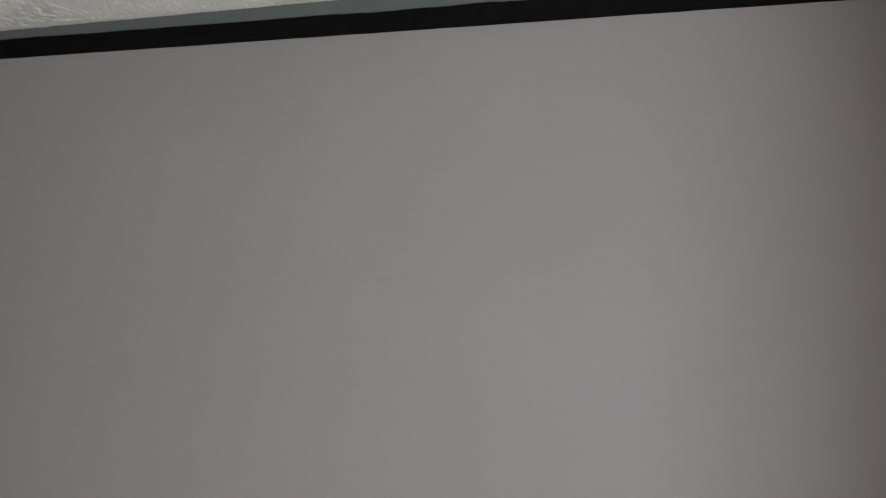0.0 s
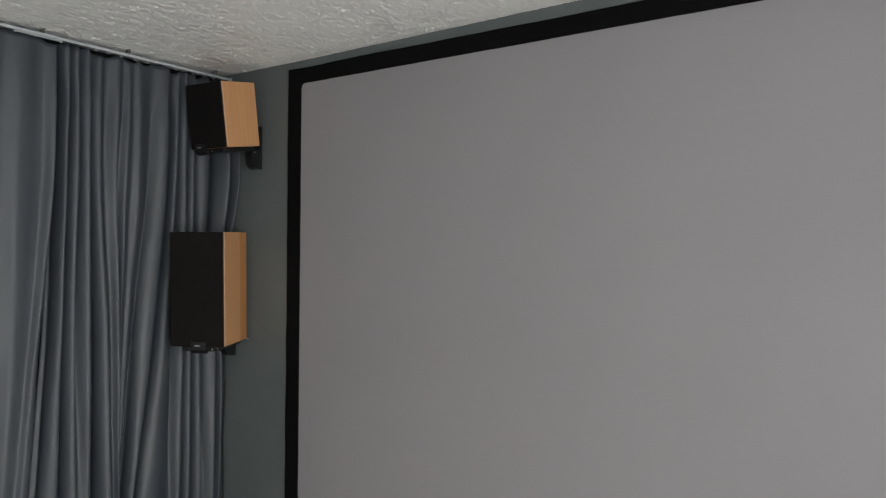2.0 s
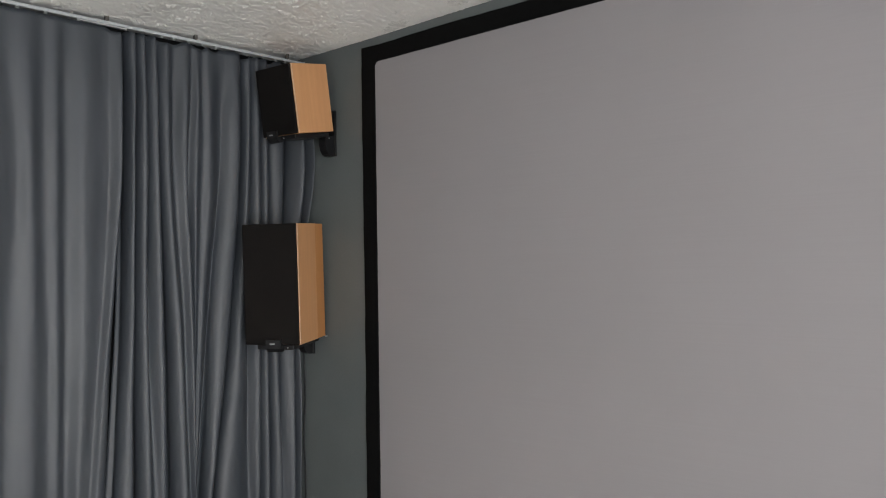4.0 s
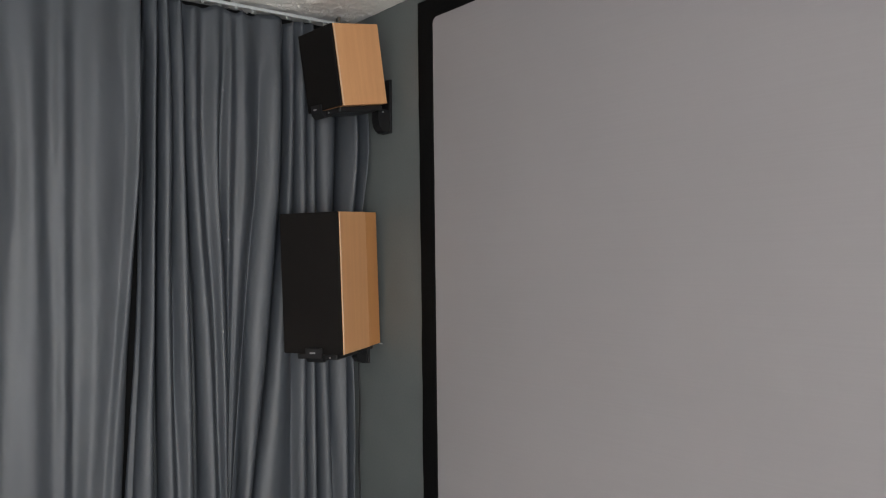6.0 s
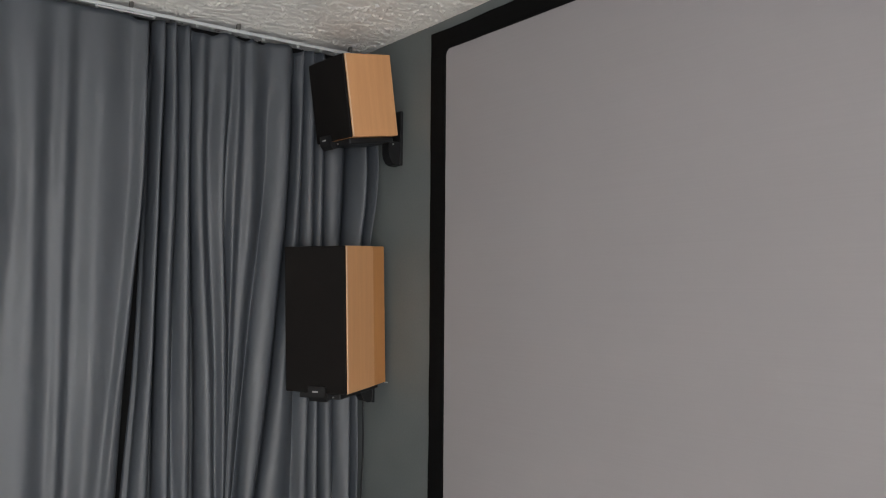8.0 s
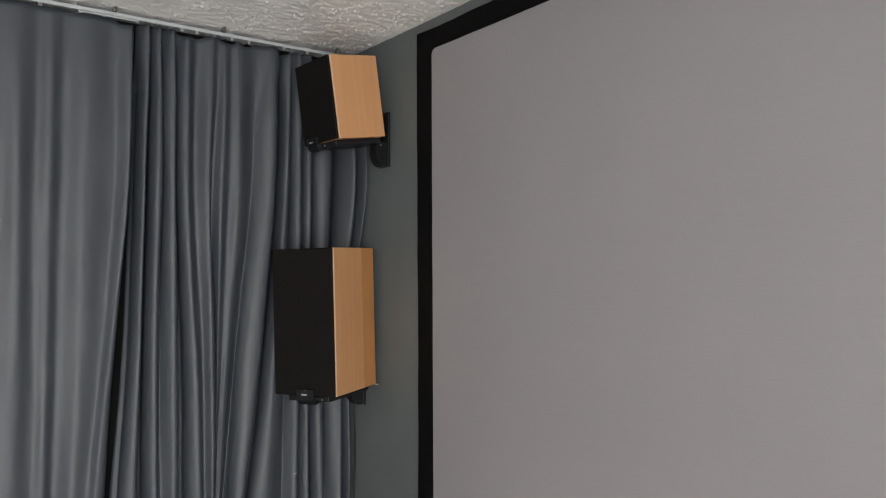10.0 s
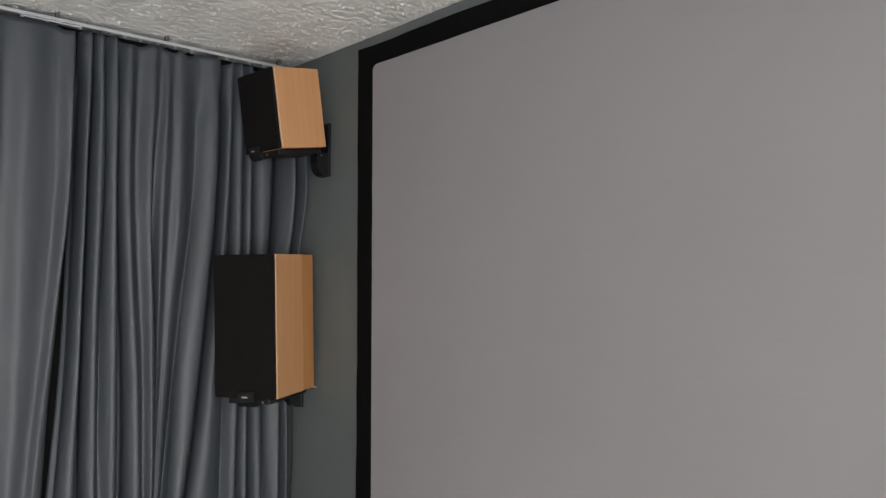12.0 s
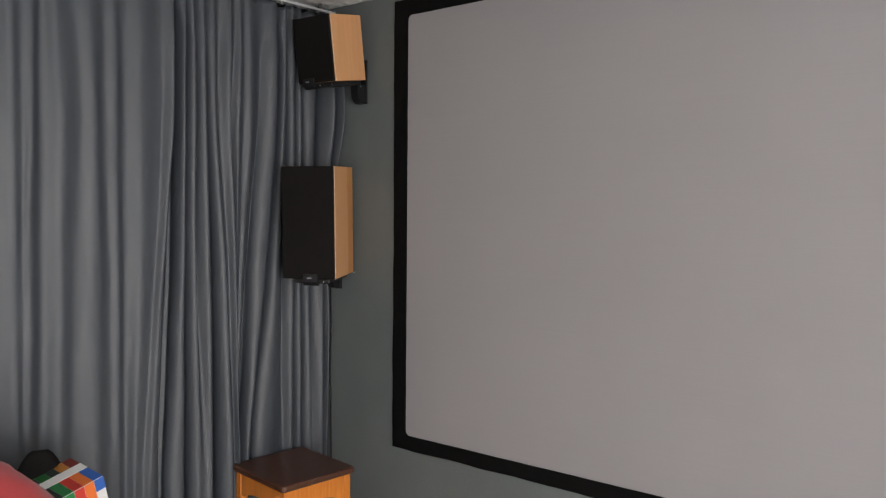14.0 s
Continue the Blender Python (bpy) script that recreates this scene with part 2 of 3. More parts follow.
def ceiling_mesh():
    """Fine relief over the corner that is looked at; plain plaster over the rest of the room."""
    x0, x1, y0, y1, step = -0.62, 2.10, -1.45, 0.0, 0.0033
    nx, ny = int((x1 - x0) / step), int((y1 - y0) / step)
    verts, faces = [], []
    for j in range(ny + 1):
        y = y0 + (y1 - y0) * j / ny
        for i in range(nx + 1):
            x = x0 + (x1 - x0) * i / nx
            verts.append((x, y, CEIL + ceiling_rise(x) - trowel(x, y)))
    for j in range(ny):
        k = j * (nx + 1)
        for i in range(nx):
            faces.append((k + i, k + i + nx + 1, k + i + nx + 2, k + i + 1))
    for a, b, c, d in ((-1.6, SOUTH, x0, 0.15), (x1, SOUTH, EAST + 0.2, 0.15), (x0, SOUTH, x1, y0)):
        k = len(verts)
        za, zc = CEIL + ceiling_rise(a) - 0.002, CEIL + ceiling_rise(c) - 0.002
        verts += [(a, b, za), (c, b, zc), (c, d, zc), (a, d, za)]
        faces.append((k, k + 3, k + 2, k + 1))
    k = len(verts)
    verts += [(-1.6, SOUTH - 0.15, CEIL + 0.1), (EAST + 0.2, SOUTH - 0.15, CEIL + 0.1), (EAST + 0.2, 0.15, CEIL + 0.1), (-1.6, 0.15, CEIL + 0.1)]
    faces.append((k, k + 1, k + 2, k + 3))
    me = bpy.data.meshes.new("ceiling")
    me.from_pydata(verts, [], faces)
    me.polygons.foreach_set("use_smooth", [True] * len(faces))
    me.materials.append(M_CEIL)
    return new("ceiling", me)


tagged(ceiling_mesh(), "white ceiling with rough skip-trowelled plaster", "ceiling", kind="structure")


# ---- the projection screen ----
SX0, SX1, SZ0, SZ1 = 0.0, 3.29, 0.52, 2.37


def border_outline(radius=0.022):
    """Pairs of inner and outer points round the black border; the inner corners are rounded."""
    ox0, ox1, oz0, oz1 = SX0 - 0.078, SX1 + 0.078, SZ0 - 0.064, SZ1 + 0.071
    pairs = []

    def side(p, q, o, r, n):
        for i in range(n):
            f = i / n
            pairs.append((p[0] + (q[0] - p[0]) * f, p[1] + (q[1] - p[1]) * f, o[0] + (r[0] - o[0]) * f, o[1] + (r[1] - o[1]) * f))

    def corner(cx, cz, start, ox, oz):
        sx, sz = cx + radius * math.cos(start), cz + radius * math.sin(start)
        ex, ez = cx + radius * math.cos(start + math.pi / 2), cz + radius * math.sin(start + math.pi / 2)
        vertical_first = abs(math.cos(start)) > 0.5
        for i in range(8):
            a = start + math.pi / 2 * i / 8
            f = i / 4
            p = (ox, sz) if vertical_first else (sx, oz)
            q = (ex, oz) if vertical_first else (ox, ez)
            px, pz = (p[0] + (ox - p[0]) * f, p[1] + (oz - p[1]) * f) if f <= 1 else (ox + (q[0] - ox) * (f - 1), oz + (q[1] - oz) * (f - 1))
            pairs.append((cx + radius * math.cos(a), cz + radius * math.sin(a), px, pz))

    r = radius
    side((SX1, SZ0 + r), (SX1, SZ1 - r), (ox1, SZ0 + r), (ox1, SZ1 - r), 60)
    corner(SX1 - r, SZ1 - r, 0, ox1, oz1)
    side((SX1 - r, SZ1), (SX0 + r, SZ1), (SX1 - r, oz1), (SX0 + r, oz1), 110)
    corner(SX0 + r, SZ1 - r, math.pi / 2, ox0, oz1)
    side((SX0, SZ1 - r), (SX0, SZ0 + r), (ox0, SZ1 - r), (ox0, SZ0 + r), 60)
    corner(SX0 + r, SZ0 + r, math.pi, ox0, oz0)
    side((SX0 + r, SZ0), (SX1 - r, SZ0), (SX0 + r, oz0), (SX1 - r, oz0), 110)
    corner(SX1 - r, SZ0 + r, 1.5 * math.pi, ox1, oz0)
    return pairs


def border_mesh():
    bm = bmesh.new()
    rows = []
    for ix, iz, ox, oz in border_outline():
        wi = 0.0012 * noise.noise(Vector((ix * 9, iz * 9, 0)))
        wo = 0.0035 * noise.noise(Vector((ox * 6, oz * 6, 5))) + 0.0012 * noise.noise(Vector((ox * 30, oz * 30, 9)))
        d = Vector((ox - ix, oz - iz)).normalized()
        i2, o2 = Vector((ix, iz)) + d * wi, Vector((ox, oz)) + d * wo
        b1, b2 = i2 + d * 0.003, o2 - d * 0.004
        rows.append([bm.verts.new((p.x, y, p.y)) for p, y in ((i2, -0.002), (i2, -0.007), (b1, -0.0095), (b2, -0.0095), (o2, -0.006), (o2, -0.0005))])
    n = len(rows)
    for k in range(n):
        a, b = rows[k], rows[(k + 1) % n]
        for j in range(5):
            bm.faces.new((a[j], a[j + 1], b[j + 1], b[j]))
    return bm


screen = thing("projection_screen", "wide grey projection screen with a black border on the wall", "projection screen", pose(0, 0, 0))
part("screen_surface", box((SX0 - 0.03, -0.0045, SZ0 - 0.03), (SX1 + 0.03, -0.0008, SZ1 + 0.03)), M_SCREEN, screen, "plain matt grey screen cloth")
part("border", border_mesh(), M_BORDER, screen, "black velvet border with rounded inner corners", smooth=False)


# ---- curtains: two drawn panels on a white ceiling rail ----
HEIGHTS = (2.30, 1.90, 1.35, 0.45)


def along(path, z):
    """A place on a fold's line, at the height z, eased over the joints."""
    return sum(float(np.interp(z + dz, HEIGHTS[::-1], path[::-1])) for dz in (-0.16, -0.08, 0.0, 0.08, 0.16)) / 5


# crests and valleys in turn: where each line runs at the four heights, and how far it stands out above and below
LEFT_FOLDS = [
    ((-1.501, -1.502, -1.507, -1.516), 0.037, 0.037), ((-1.456, -1.457, -1.461, -1.472), 0.022, 0.022), ((-1.399, -1.395, -1.394, -1.405), 0.038, 0.039),
    ((-1.364, -1.365, -1.372, -1.380), 0.029, 0.034), ((-1.332, -1.336, -1.351, -1.366), 0.039, 0.039), ((-1.297, -1.301, -1.305, -1.316), 0.018, 0.017),
    ((-1.256, -1.230, -1.243, -1.259), 0.037, 0.037), ((-1.199, -1.162, -1.194, -1.210), 0.026, 0.024), ((-1.133, -1.122, -1.119, -1.129), 0.038, 0.039),
    ((-1.076, -1.080, -1.069, -1.070), 0.021, 0.022), ((-1.043, -1.042, -1.037, -1.044), 0.032, 0.026), ((-1.004, -1.006, -1.007, -1.013), 0.017, 0.013),
    ((-0.930, -0.944, -0.941, -0.982), 0.039, 0.034), ((-0.866, -0.855, -0.891, -0.957), 0.026, 0.032), ((-0.819, -0.817, -0.865, -0.932), 0.050, 0.046),
    ((-0.803, -0.808, -0.839, -0.881), -0.050, -0.012),
]
MIDDLE_FOLDS = [
    ((-0.788, -0.794, -0.805, -0.871), -0.050, -0.030), ((-0.763, -0.771, -0.779, -0.798), 0.046, 0.048), ((-0.751, -0.757, -0.764, -0.760), -0.045, -0.050),
    ((-0.726, -0.726, -0.730, -0.712), 0.044, 0.044), ((-0.710, -0.705, -0.706, -0.689), -0.020, 0.036), ((-0.684, -0.681, -0.669, -0.662), 0.044, 0.046),
    ((-0.665, -0.665, -0.642, -0.629), -0.015, -0.045), ((-0.636, -0.641, -0.603, -0.576), 0.042, 0.068), ((-0.603, -0.609, -0.574, -0.553), 0.016, 0.046),
    ((-0.557, -0.566, -0.552, -0.539), 0.042, 0.066), ((-0.530, -0.551, -0.529, -0.530), 0.028, -0.030),
    ((-0.509, -0.520, -0.521, -0.529), 0.044, 0.010), ((-0.489, -0.490, -0.507, -0.526), 0.033, 0.004), ((-0.465, -0.456, -0.493, -0.523), 0.044, 0.006),
]
CORNER_FOLDS = [
    ((-0.397, -0.402, -0.451, -0.515), 0.020, -0.030), ((-0.337, -0.342, -0.392, -0.494), 0.050, 0.050), ((-0.302, -0.309, -0.355, -0.471), -0.050, -0.030),
    ((-0.274, -0.287, -0.323, -0.387), 0.036, 0.044), ((-0.259, -0.265, -0.273, -0.292), -0.020, 0.016), ((-0.233, -0.238, -0.241, -0.254), 0.036, 0.042),
    ((-0.215, -0.218, -0.224, -0.229), -0.020, -0.005), ((-0.192, -0.198, -0.203, -0.203), 0.036, 0.042), ((-0.172, -0.178, -0.189, -0.183), -0.020, -0.050),
    ((-0.115, -0.130, -0.161, -0.134), 0.040, 0.038), ((-0.085, -0.092, -0.127, -0.115), -0.050, 0.016), ((-0.055, -0.055, -0.077, -0.077), 0.040, 0.040),
    ((-0.034, -0.027, -0.061, -0.057), -0.050, 0.010), ((-0.018, -0.016, -0.046, -0.044), 0.036, 0.030), ((-0.008, -0.008, -0.034, -0.028), 0.020, 0.000),
]
HOOKS = [-0.05, -0.10, -0.15, -0.21, -0.30, -0.43, -0.49, -0.55, -0.61, -0.66, -0.80, -0.90, -0.97, -1.08, -1.17, -1.33, -1.5, -1.68, -1.85, -2.0, -2.2, -2.4, -2.6, -2.8, -3.0]
# where the heading sags below the rail: middle, half width, drop
SAGS = ((-0.83, 0.030, 0.014), (-0.622, 0.042, 0.016), (-0.50, 0.026, 0.015), (-0.437, 0.024, 0.015), (-0.294, 0.022, 0.014), (-0.17, 0.02, 0.012), (-0.10, 0.02, 0.012))
CURTAIN_TOP, CURTAIN_HEM = 2.4375, FLOOR + 0.02


def bulge(y, z):
    """The cloth is pushed forward in the corner by the bracket above and by its own stiffness below."""
    f = min(1.0, max(0.0, (y + 0.10) / 0.09))
    return f * f * (3 - 2 * f) * (0.088 * math.exp(-((z - 2.00) / 0.38) ** 2) + 0.03 * math.exp(-((z - 0.9) / 0.4) ** 2))


def rounded(points, steps):
    """One cross-section of the cloth: shallow folds are soft waves, deeper ones round pleats, the deepest pleats with an open slot and a narrow neck."""
    line = []
    for (y0, d0), (y1, d1) in zip(points, points[1:]):
        high, low = max(d0, d1), min(d0, d1)
        yh, yl = (y0, y1) if d0 >= d1 else (y1, y0)
        pleat = min(1.0, max(0.0, (high - low - 0.026) / 0.03))
        slot = min(1.0, max(0.0, (high - low - 0.058) / 0.025))
        for k in range(steps):
            u = k / steps if d0 >= d1 else 1 - k / steps
            turn = min(1.0, u / 0.82)
            last = max(0.0, (u - 0.82) / 0.18)
            head = 0.72 * math.sin(math.radians(140) * turn)
            round_side = math.sin(0.5 * math.pi * u) + 0.13 * math.sin(math.pi * u)
            round_fall = 1 - math.cos(0.5 * math.pi * u)
            side = (1 - slot) * round_side + slot * (head + (1 - head) * last)
            down = (1 - slot) * round_fall + slot * ((1 - math.cos(math.radians(140) * turn)) / 1.766 * 0.9 + 0.1 * last)
            fall = (1 - pleat) * (0.5 - 0.5 * math.cos(math.pi * u)) + pleat * down
            line.append((yh + (yl - yh) * ((1 - pleat) * u + pleat * side), high - (high - low) * fall))
    line.append(points[-1])
    return line


def curtain(folds, seed, label, steps=16, rows=120):
    """One hanging panel: its cross-section at each height is drawn through the fold lines."""
    verts, faces, n = [], [], (len(folds) - 1) * steps + 1
    for j in range(rows + 1):
        f = j / rows
        z = CURTAIN_TOP + (CURTAIN_HEM - CURTAIN_TOP) * f
        pinch = 0.45 + 0.55 * min(1.0, f / 0.10)
        section = []
        for k, (path, above, below) in enumerate(folds):
            out = float(np.interp(z, (0.45, 2.3), (below, above)))
            wave = 0.0045 * noise.noise(Vector((k * 3.7, z * 2.3, seed)))
            lift = 0.004 * noise.noise(Vector((k * 5.1, z * 3.1, seed + 20)))
            section.append((along(path, z) + wave * min(1.0, abs(above - 0.03) * 60 + 0.3), 0.025 + (out - 0.025 + lift) * pinch))
        for y, d in rounded(section, steps):
            d += 0.0012 * noise.noise(Vector((y * 22, z * 3.0, seed))) + 0.0006 * noise.noise(Vector((y * 55, z * 14, seed + 4)))
            zz = z
            if f < 0.06:
                drop = max([depth * math.exp(-((y - mid) / half) ** 4) for mid, half, depth in SAGS] + [0.0])
                zz -= (1 - f / 0.06) * (drop + 0.0015 + 0.0015 * noise.noise(Vector((y * 30, 0, seed))))
            verts.append((rail_x(y) - 0.03 + d + bulge(y, z), min(-0.006, y), zz))
    for j in range(rows):
        for i in range(n - 1):
            k = j * n + i
            faces.append((k, k + n, k + n + 1, k + 1))
    me = bpy.data.meshes.new("curtain")
    me.from_pydata(verts, [], faces)
    me.polygons.foreach_set("use_smooth", [True] * len(faces))
    me.materials.append(M_CURTAIN)
    ob = tagged(new("curtain", me), label, "curtain", "drawn curtains")
    thick = ob.modifiers.new("cloth", 'SOLIDIFY')
    thick.thickness, thick.offset = 0.0014, -1
    return ob


def further_folds(y, end, seed):
    """Broad folds that run on along the rail."""
    rng, folds, crest = random.Random(seed), [], False
    while y > end:
        y -= rng.uniform(0.035, 0.065)
        drift, out = rng.uniform(-0.012, 0.012), rng.uniform(0.038, 0.046) if crest else rng.uniform(0.014, 0.026)
        folds.insert(0, ((y, y + drift * 0.3, y + drift * 0.6, y + drift), out, out))
        crest = not crest
    return folds


curtain(further_folds(-1.52, -3.2, 3) + LEFT_FOLDS, 3, "grey satin curtain panel with broad soft folds")
curtain(MIDDLE_FOLDS + CORNER_FOLDS, 8, "grey satin curtain panel gathered in tight folds")

rail = thing("curtain_rail", "white metal curtain rail fixed under the ceiling", "curtain rail", pose(rail_x(0), 0, RAIL_Z, 0, 0, -math.degrees(math.atan(RAIL_LEAN))))
part("profile", box((-0.008, -3.3, -0.004), (0.008, -0.004, 0.006), bevel=0.0015), M_RAIL, rail, "white enamelled rail profile")
part("lip", box((0.0085, -3.3, -0.0062), (0.0105, -0.004, 0.000), bevel=0.0006), M_RAIL, rail)
part("end_cap", box((-0.010, -0.0038, -0.007), (0.012, -0.001, 0.008)), M_RAIL, rail)
for y in (-0.09, -0.52, -0.87, -1.22, -1.9, -2.6):
    part("ceiling_clip", box((-0.004, y - 0.006, 0.0062), (0.014, y + 0.006, CEIL - RAIL_Z + 0.002), bevel=0.002), M_CLIP, rail, "dull steel ceiling clip")
for y in HOOKS:
    part("glider", ring((0.006, y, -0.0105), (1, 0.2, 0), 0.0044, 0.0014), M_RAIL, rail, "white plastic glider ring", smooth=True)
tape = box((0, -0.97, 0), (0.0015, -0.80, 0.005))
for v in tape.verts:
    v.co += Vector((rail_x(v.co.y) + 0.013, 0, 2.4345))
mesh_thing("curtain_tape", tape, M_LINING, "white heading tape showing above the grey curtain", "curtain tape")


# ---- loudspeakers on wall brackets ----
def loudspeaker(w, d, h, m, label, rear):
    """Front right lower corner at the origin; x to the right along the front, y to the back."""
    sp = thing("loudspeaker", label, "loudspeaker", m, group="wall loudspeakers")
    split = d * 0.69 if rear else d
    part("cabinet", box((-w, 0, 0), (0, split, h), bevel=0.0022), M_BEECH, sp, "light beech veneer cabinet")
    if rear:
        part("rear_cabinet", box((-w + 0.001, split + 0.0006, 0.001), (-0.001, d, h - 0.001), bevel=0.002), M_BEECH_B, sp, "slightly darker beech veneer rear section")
    part("grille", box((-w + 0.0004, -0.011, 0.0004), (-0.0008, -0.0005, h - 0.0002), bevel=0.0045, seg=3), M_GRILLE, sp, "black cloth grille")
    part("edge_strip", box((-0.0006, -0.0004, 0.001), (0.0009, 0.0042, h - 0.001)), M_EDGE, sp, "pale veneer edge strip")
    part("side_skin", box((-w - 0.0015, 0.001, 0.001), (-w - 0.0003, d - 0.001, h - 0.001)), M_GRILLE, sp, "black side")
    for dx in (0.4, 0.6):
        part("terminal", tube((-w * dx, d, h * 0.3), (-w * dx, d + 0.012, h * 0.3), 0.006), M_STEEL, sp)
    return sp


LOW = pose(-0.193, -0.251, 1.2205, 2.8, 0, 27.4)
UP = pose(-0.217, -0.228, 2.077, 9.3, 1.6, 0)
low_speaker = loudspeaker(0.236, 0.266, 0.487, LOW, "large beech loudspeaker with a black grille, turned into the room", True)
up_speaker = loudspeaker(0.226, 0.187, 0.281, UP, "smaller beech loudspeaker with a black grille, tilted downwards", False)
part("foot_pad", tube((-0.004, 0.264, -0.001), (0.007, 0.266, -0.001), 0.0028), M_MARK, low_speaker, "pale end of a screw")


def bracket(m, w, d, wall, label, hook_x):
    """A clamp bracket under a loudspeaker; m is the loudspeaker's pose."""
    br = thing("speaker_bracket", label, "speaker bracket", m, group="speaker brackets")
    part("tray", box((-w * 0.80, 0.0, -0.020), (-w * 0.12, d * 0.98, -0.0012), bevel=0.004), M_PLASTIC, br)
    hook = part("front_hook", prism([(-0.021, 0.022), (-0.0125, 0.022), (-0.0125, -0.001), (0.02, -0.004), (0.02, -0.022), (-0.008, -0.028), (-0.021, -0.012)], hook_x - 0.036, hook_x + 0.03), M_PLASTIC, br, "black clamp hook")
    part("print_bar", box((hook_x - 0.018, -0.0222, 0.0035), (hook_x + 0.004, -0.0212, 0.0085)), M_MARK, hook, "pale maker's print as a bar")
    part("screw", tube((hook_x + 0.05, 0.004, -0.012), (hook_x + 0.05, -0.003, -0.012), 0.003), M_STEEL, br)
    inv = m.inverted()
    wx, z0, z1 = wall
    part("wall_plate", box((wx - 0.055, -0.012, z0), (wx, -0.001, z1), inv, bevel=0.002), M_PLASTIC, br, "black steel wall plate")
    outline = [(-0.012, z0 + 0.085), (-0.054, z0 + 0.085), (-0.058, z0 + 0.066), (-0.058, z0 + 0.045), (-0.053, z0 + 0.024), (-0.042, z0 + 0.008), (-0.028, z0 + 0.001), (-0.012, z0 + 0.001)]
    part("arm", prism(outline, wx - 0.05, wx - 0.008, inv), M_PLASTIC, br, "curved black bracket arm")
    part("tilt_screw", tube(inv @ Vector((wx - 0.008, -0.040, z0 + 0.074)), inv @ Vector((wx - 0.003, -0.040, z0 + 0.074)), 0.003), M_STEEL, br)
    return br


bracket(UP, 0.226, 0.187, (-0.245, 2.008, 2.205), "black clamp bracket holding the small loudspeaker on the wall", -0.150)
bracket(LOW, 0.236, 0.266, (-0.405, 1.150, 1.33), "black clamp bracket holding the large loudspeaker on the wall", -0.105)


cable = bmesh.new()
stops = [Vector((-0.472 + 0.004 * math.sin(i * 0.9), -0.009 - 0.002 * math.sin(i * 1.7), 1.20 - i * 0.0885)) for i in range(15)]
rings = []
for p in stops:
    rings.append([cable.verts.new(p + Vector((0.0028 * math.cos(a), 0.0028 * math.sin(a), 0))) for a in (k * math.pi / 4 for k in range(8))])
for a, b in zip(rings, rings[1:]):
    for k in range(8):
        cable.faces.new((a[k], a[(k + 1) % 8], b[(k + 1) % 8], b[k]))
mesh_thing("speaker_cable", cable, M_PLASTIC, "thin black loudspeaker cable hanging down the wall corner", "cable", smooth=True)


# ---- stool in the corner ----
def stool(m):
    st = thing("wooden_stool", "orange varnished wooden stool with a dark brown seat", "stool", m)
    a, b, top, h = 0.200, 0.184, 0.43 - FLOOR, 0.026
    seat = box((-a, -b, top - h), (a, b, top))
    tall = [e for e in seat.edges if abs(e.verts[0].co.z - e.verts[1].co.z) > 0.01]
    bmesh.ops.bevel(seat, geom=tall, offset=0.022, segments=5, profile=0.5, affect='EDGES')
    flat = [e for e in seat.edges if abs(e.verts[0].co.z - e.verts[1].co.z) < 1e-5 and len({round(f.normal.z) for f in e.link_faces}) > 1]
    bmesh.ops.bevel(seat, geom=flat, offset=0.008, segments=3, profile=0.5, affect='EDGES')
    part("seat", seat, M_SEAT, st, "dark brown stained seat with rounded corners")
    lx, ly, leg = a - 0.018, b - 0.018, 0.036
    for sx in (-1, 1):
        for sy in (-1, 1):
            x, y = sorted((sx * lx, sx * (lx - leg))), sorted((sy * ly, sy * (ly - leg)))
            part("leg", box((x[0], y[0], 0), (x[1], y[1], top - h - 0.0005), bevel=0.003), M_PINE, st)

    def apron(length):
        n, pts = 14, []
        half = length / 2
        pts += [(-half, top - h - 0.001), (-half, top - h - 0.100)]
        for i in range(n + 1):
            u = -half * 0.82 + 1.64 * half * i / n
            pts.append((u, top - h - 0.100 + 0.026 * math.sin(math.pi * i / n) ** 0.7))
        pts += [(half, top - h - 0.100), (half, top - h - 0.001)]
        return pts
    for s in (-1, 1):
        part("apron", prism(apron(2 * (ly - leg) - 0.001), s * (lx - 0.012) - 0.009, s * (lx - 0.012) + 0.009), M_PINE, st)
        part("apron", prism(apron(2 * (lx - leg) - 0.001), s * (ly - 0.012) - 0.009, s * (ly - 0.012) + 0.009, pose(0, 0, 0, 0, 0, 90)), M_PINE, st)
        part("stretcher", box((s * (lx - leg / 2) - 0.009, -(ly - leg) + 0.0005, 0.12), (s * (lx - leg / 2) + 0.009, ly - leg - 0.0005, 0.15), bevel=0.003), M_PINE, st)
    return st


stool(pose(-0.283, -0.412, FLOOR, 0, 0, -7))


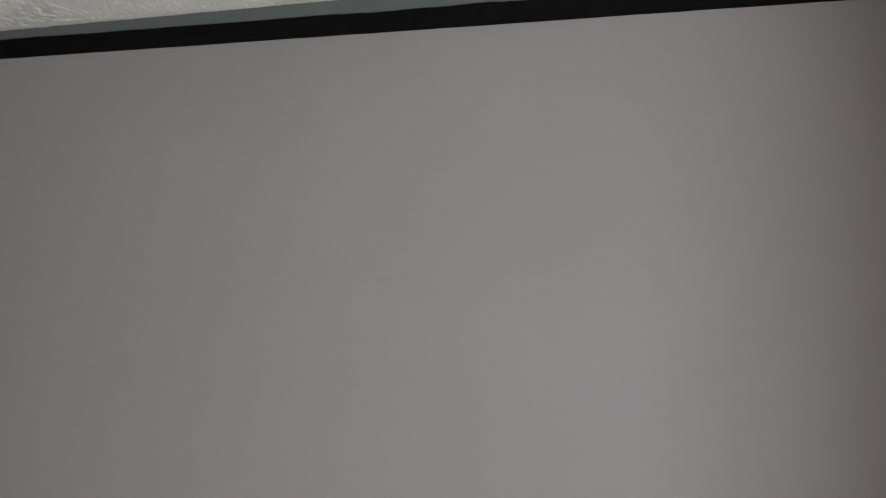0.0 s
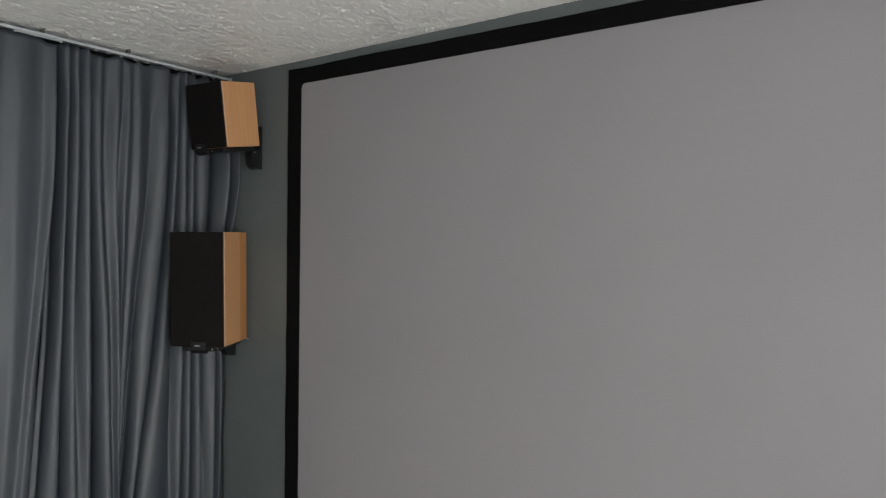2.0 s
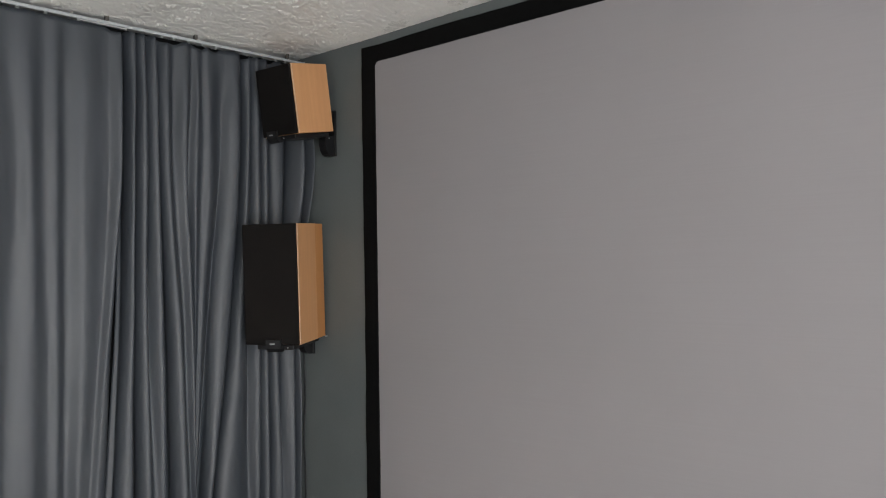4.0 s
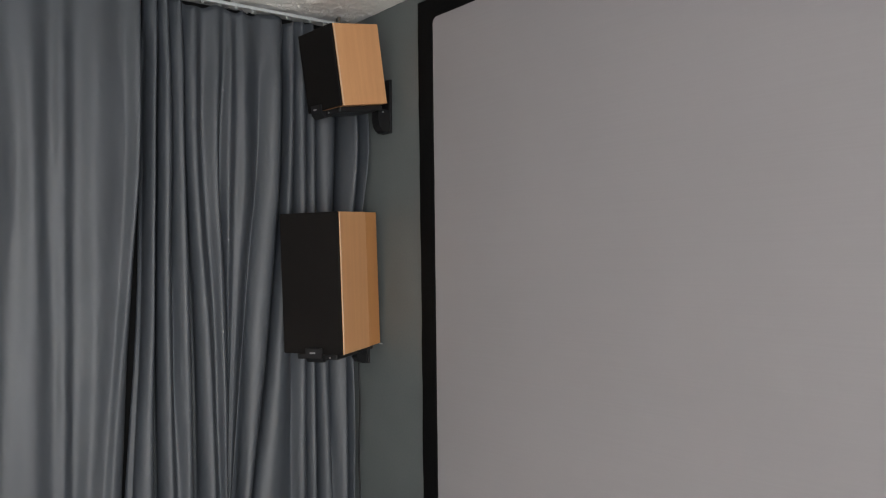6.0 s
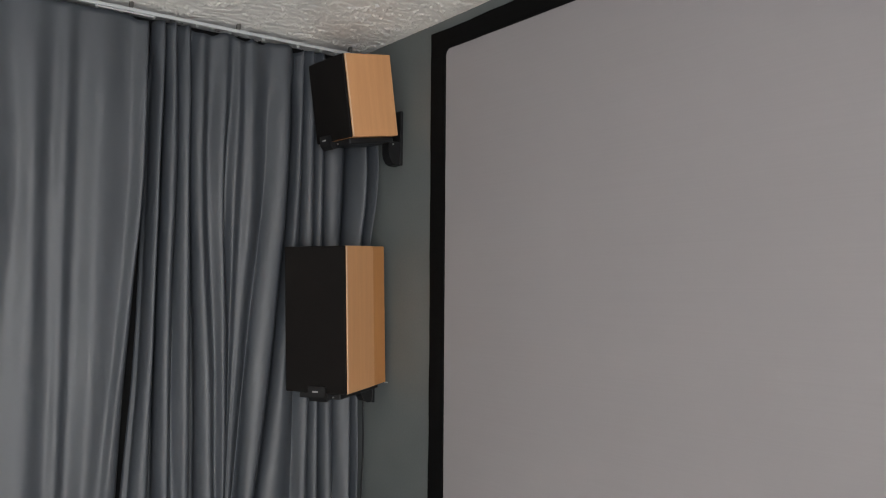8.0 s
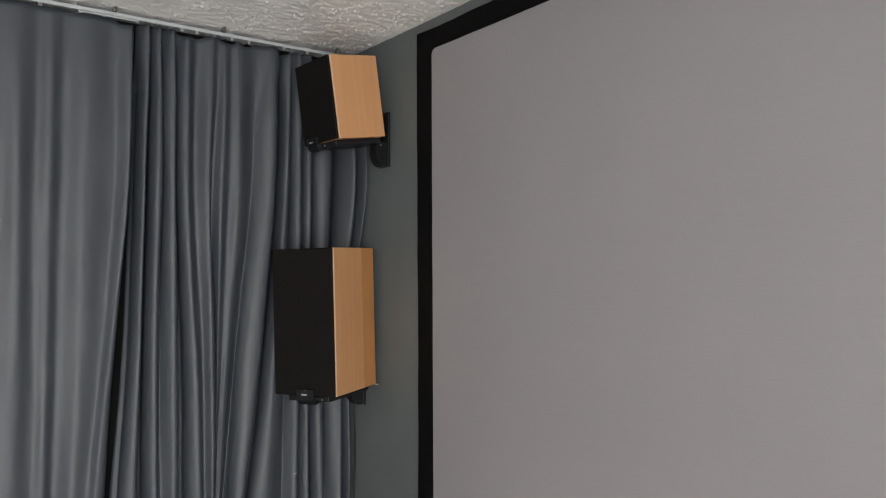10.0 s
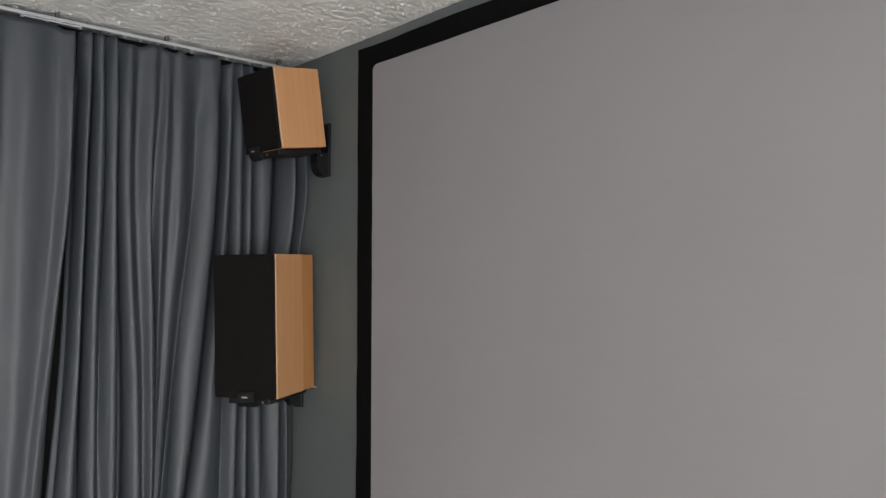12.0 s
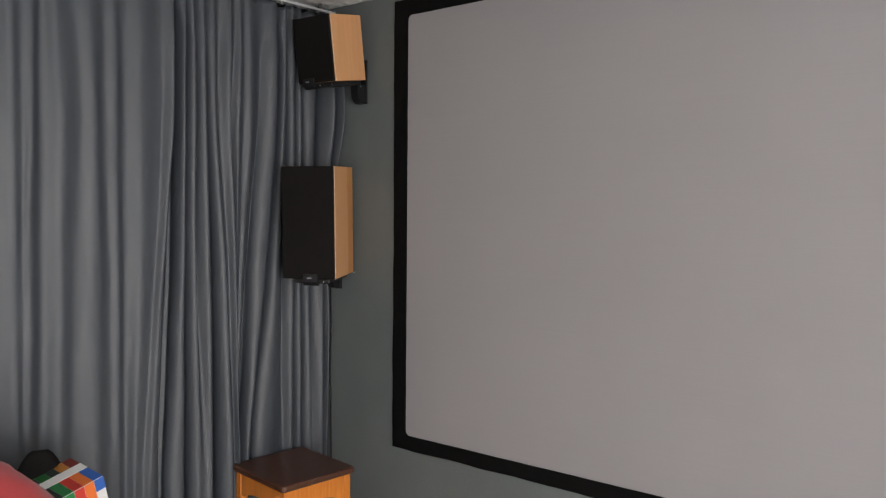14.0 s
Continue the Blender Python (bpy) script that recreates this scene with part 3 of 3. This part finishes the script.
# ---- things heaped by the curtain ----
def striped_box(m, w, d, h):
    """Right front upper corner at (0, 0, h); w runs to the left along the front, d to the back."""
    bx = thing("striped_box", "white cardboard box printed with bright colour stripes", "cardboard box", m)
    part("carton", box((-w, 0, 0), (0, d, h), bevel=0.002), M_CARD, bx, "white cardboard carton")
    cols = [print_colour(n, c) for n, c in (("print_blue", (0.03, 0.12, 0.45)), ("print_orange", (0.75, 0.17, 0.03)), ("print_red", (0.60, 0.035, 0.025)), ("print_green", (0.02, 0.22, 0.06)), ("print_black", (0.02, 0.022, 0.022)), ("print_grey", (0.1, 0.1, 0.1)))]
    back = [print_colour(n, c) for n, c in (("print_maroon", (0.16, 0.02, 0.015)), ("print_amber", (0.42, 0.16, 0.02)), ("print_dark", (0.02, 0.03, 0.028)), ("print_leaf", (0.02, 0.13, 0.03)), ("print_black", (0.02, 0.022, 0.022)), ("print_grey", (0.1, 0.1, 0.1)))]
    s = w / 6
    for i in range(6):
        a, b = -(i + 1) * s + 0.0005, -i * s - 0.0005
        part("stripe", box((a, 0.002, h + 0.0002), (b, d * 0.46, h + 0.0012)), cols[i], bx)
        part("stripe", box((a, d * 0.69, h + 0.0002), (b, d - 0.002, h + 0.0012)), back[i], bx)
        part("stripe", box((a, -0.0012, h - (0.040 if i == 0 else 0.065)), (b, -0.0002, h - 0.0005)), cols[i], bx)
    part("band", box((-w, d * 0.46 + 0.001, h + 0.0002), (0, d * 0.69 - 0.001, h + 0.0022)), M_CARD, bx, "white paper band")
    part("print_bar", box((-w * 0.86, d * 0.50, h + 0.0024), (-w * 0.76, d * 0.54, h + 0.003)), M_SOFTBLACK, bx)
    return bx


def lump(name, centre, size, material, label, category, seed, lean=0.0):
    """A soft, sagging lump, such as a bag or cushion, that stands on the floor."""
    bm = bmesh.new()
    bmesh.ops.create_uvsphere(bm, u_segments=40, v_segments=28, radius=1.0)
    for v in bm.verts:
        p = v.co.copy()
        q = Vector([math.copysign(abs(c) ** 0.9, c) for c in p])
        q *= 1 + 0.05 * noise.noise(p * 2.2 + Vector((seed, 0, 0))) + 0.02 * noise.noise(p * 6 + Vector((0, seed, 0)))
        z = centre[2] + q.z * size[2]
        v.co = Vector((centre[0] + q.x * size[0] + lean * q.z, centre[1] + q.y * size[1], max(FLOOR + 0.001, z)))
    return mesh_thing(name, bm, material, label, category, smooth=True)


H_BOX = 0.69
striped_box(Matrix.Translation((-0.10, -1.348, 0.677)) @ pose(0, 0, 0, 5, -15, 90) @ Matrix.Translation((0, 0, -H_BOX)), 0.19, 0.20, H_BOX)
lump("bean_bag", (0.0, -1.85, 0.42), (0.24, 0.35, 0.45), M_RED, "large red cloth bean bag on the floor", "bean bag", 2)
# black lump added for the soft dark shade between bean bag and curtain
lump("dark_shade_lump", (-0.32, -1.445, 0.34), (0.06, 0.13, 0.392), M_SOFTBLACK, "black lump standing in for the dark shade against the curtain", "bag", 5)
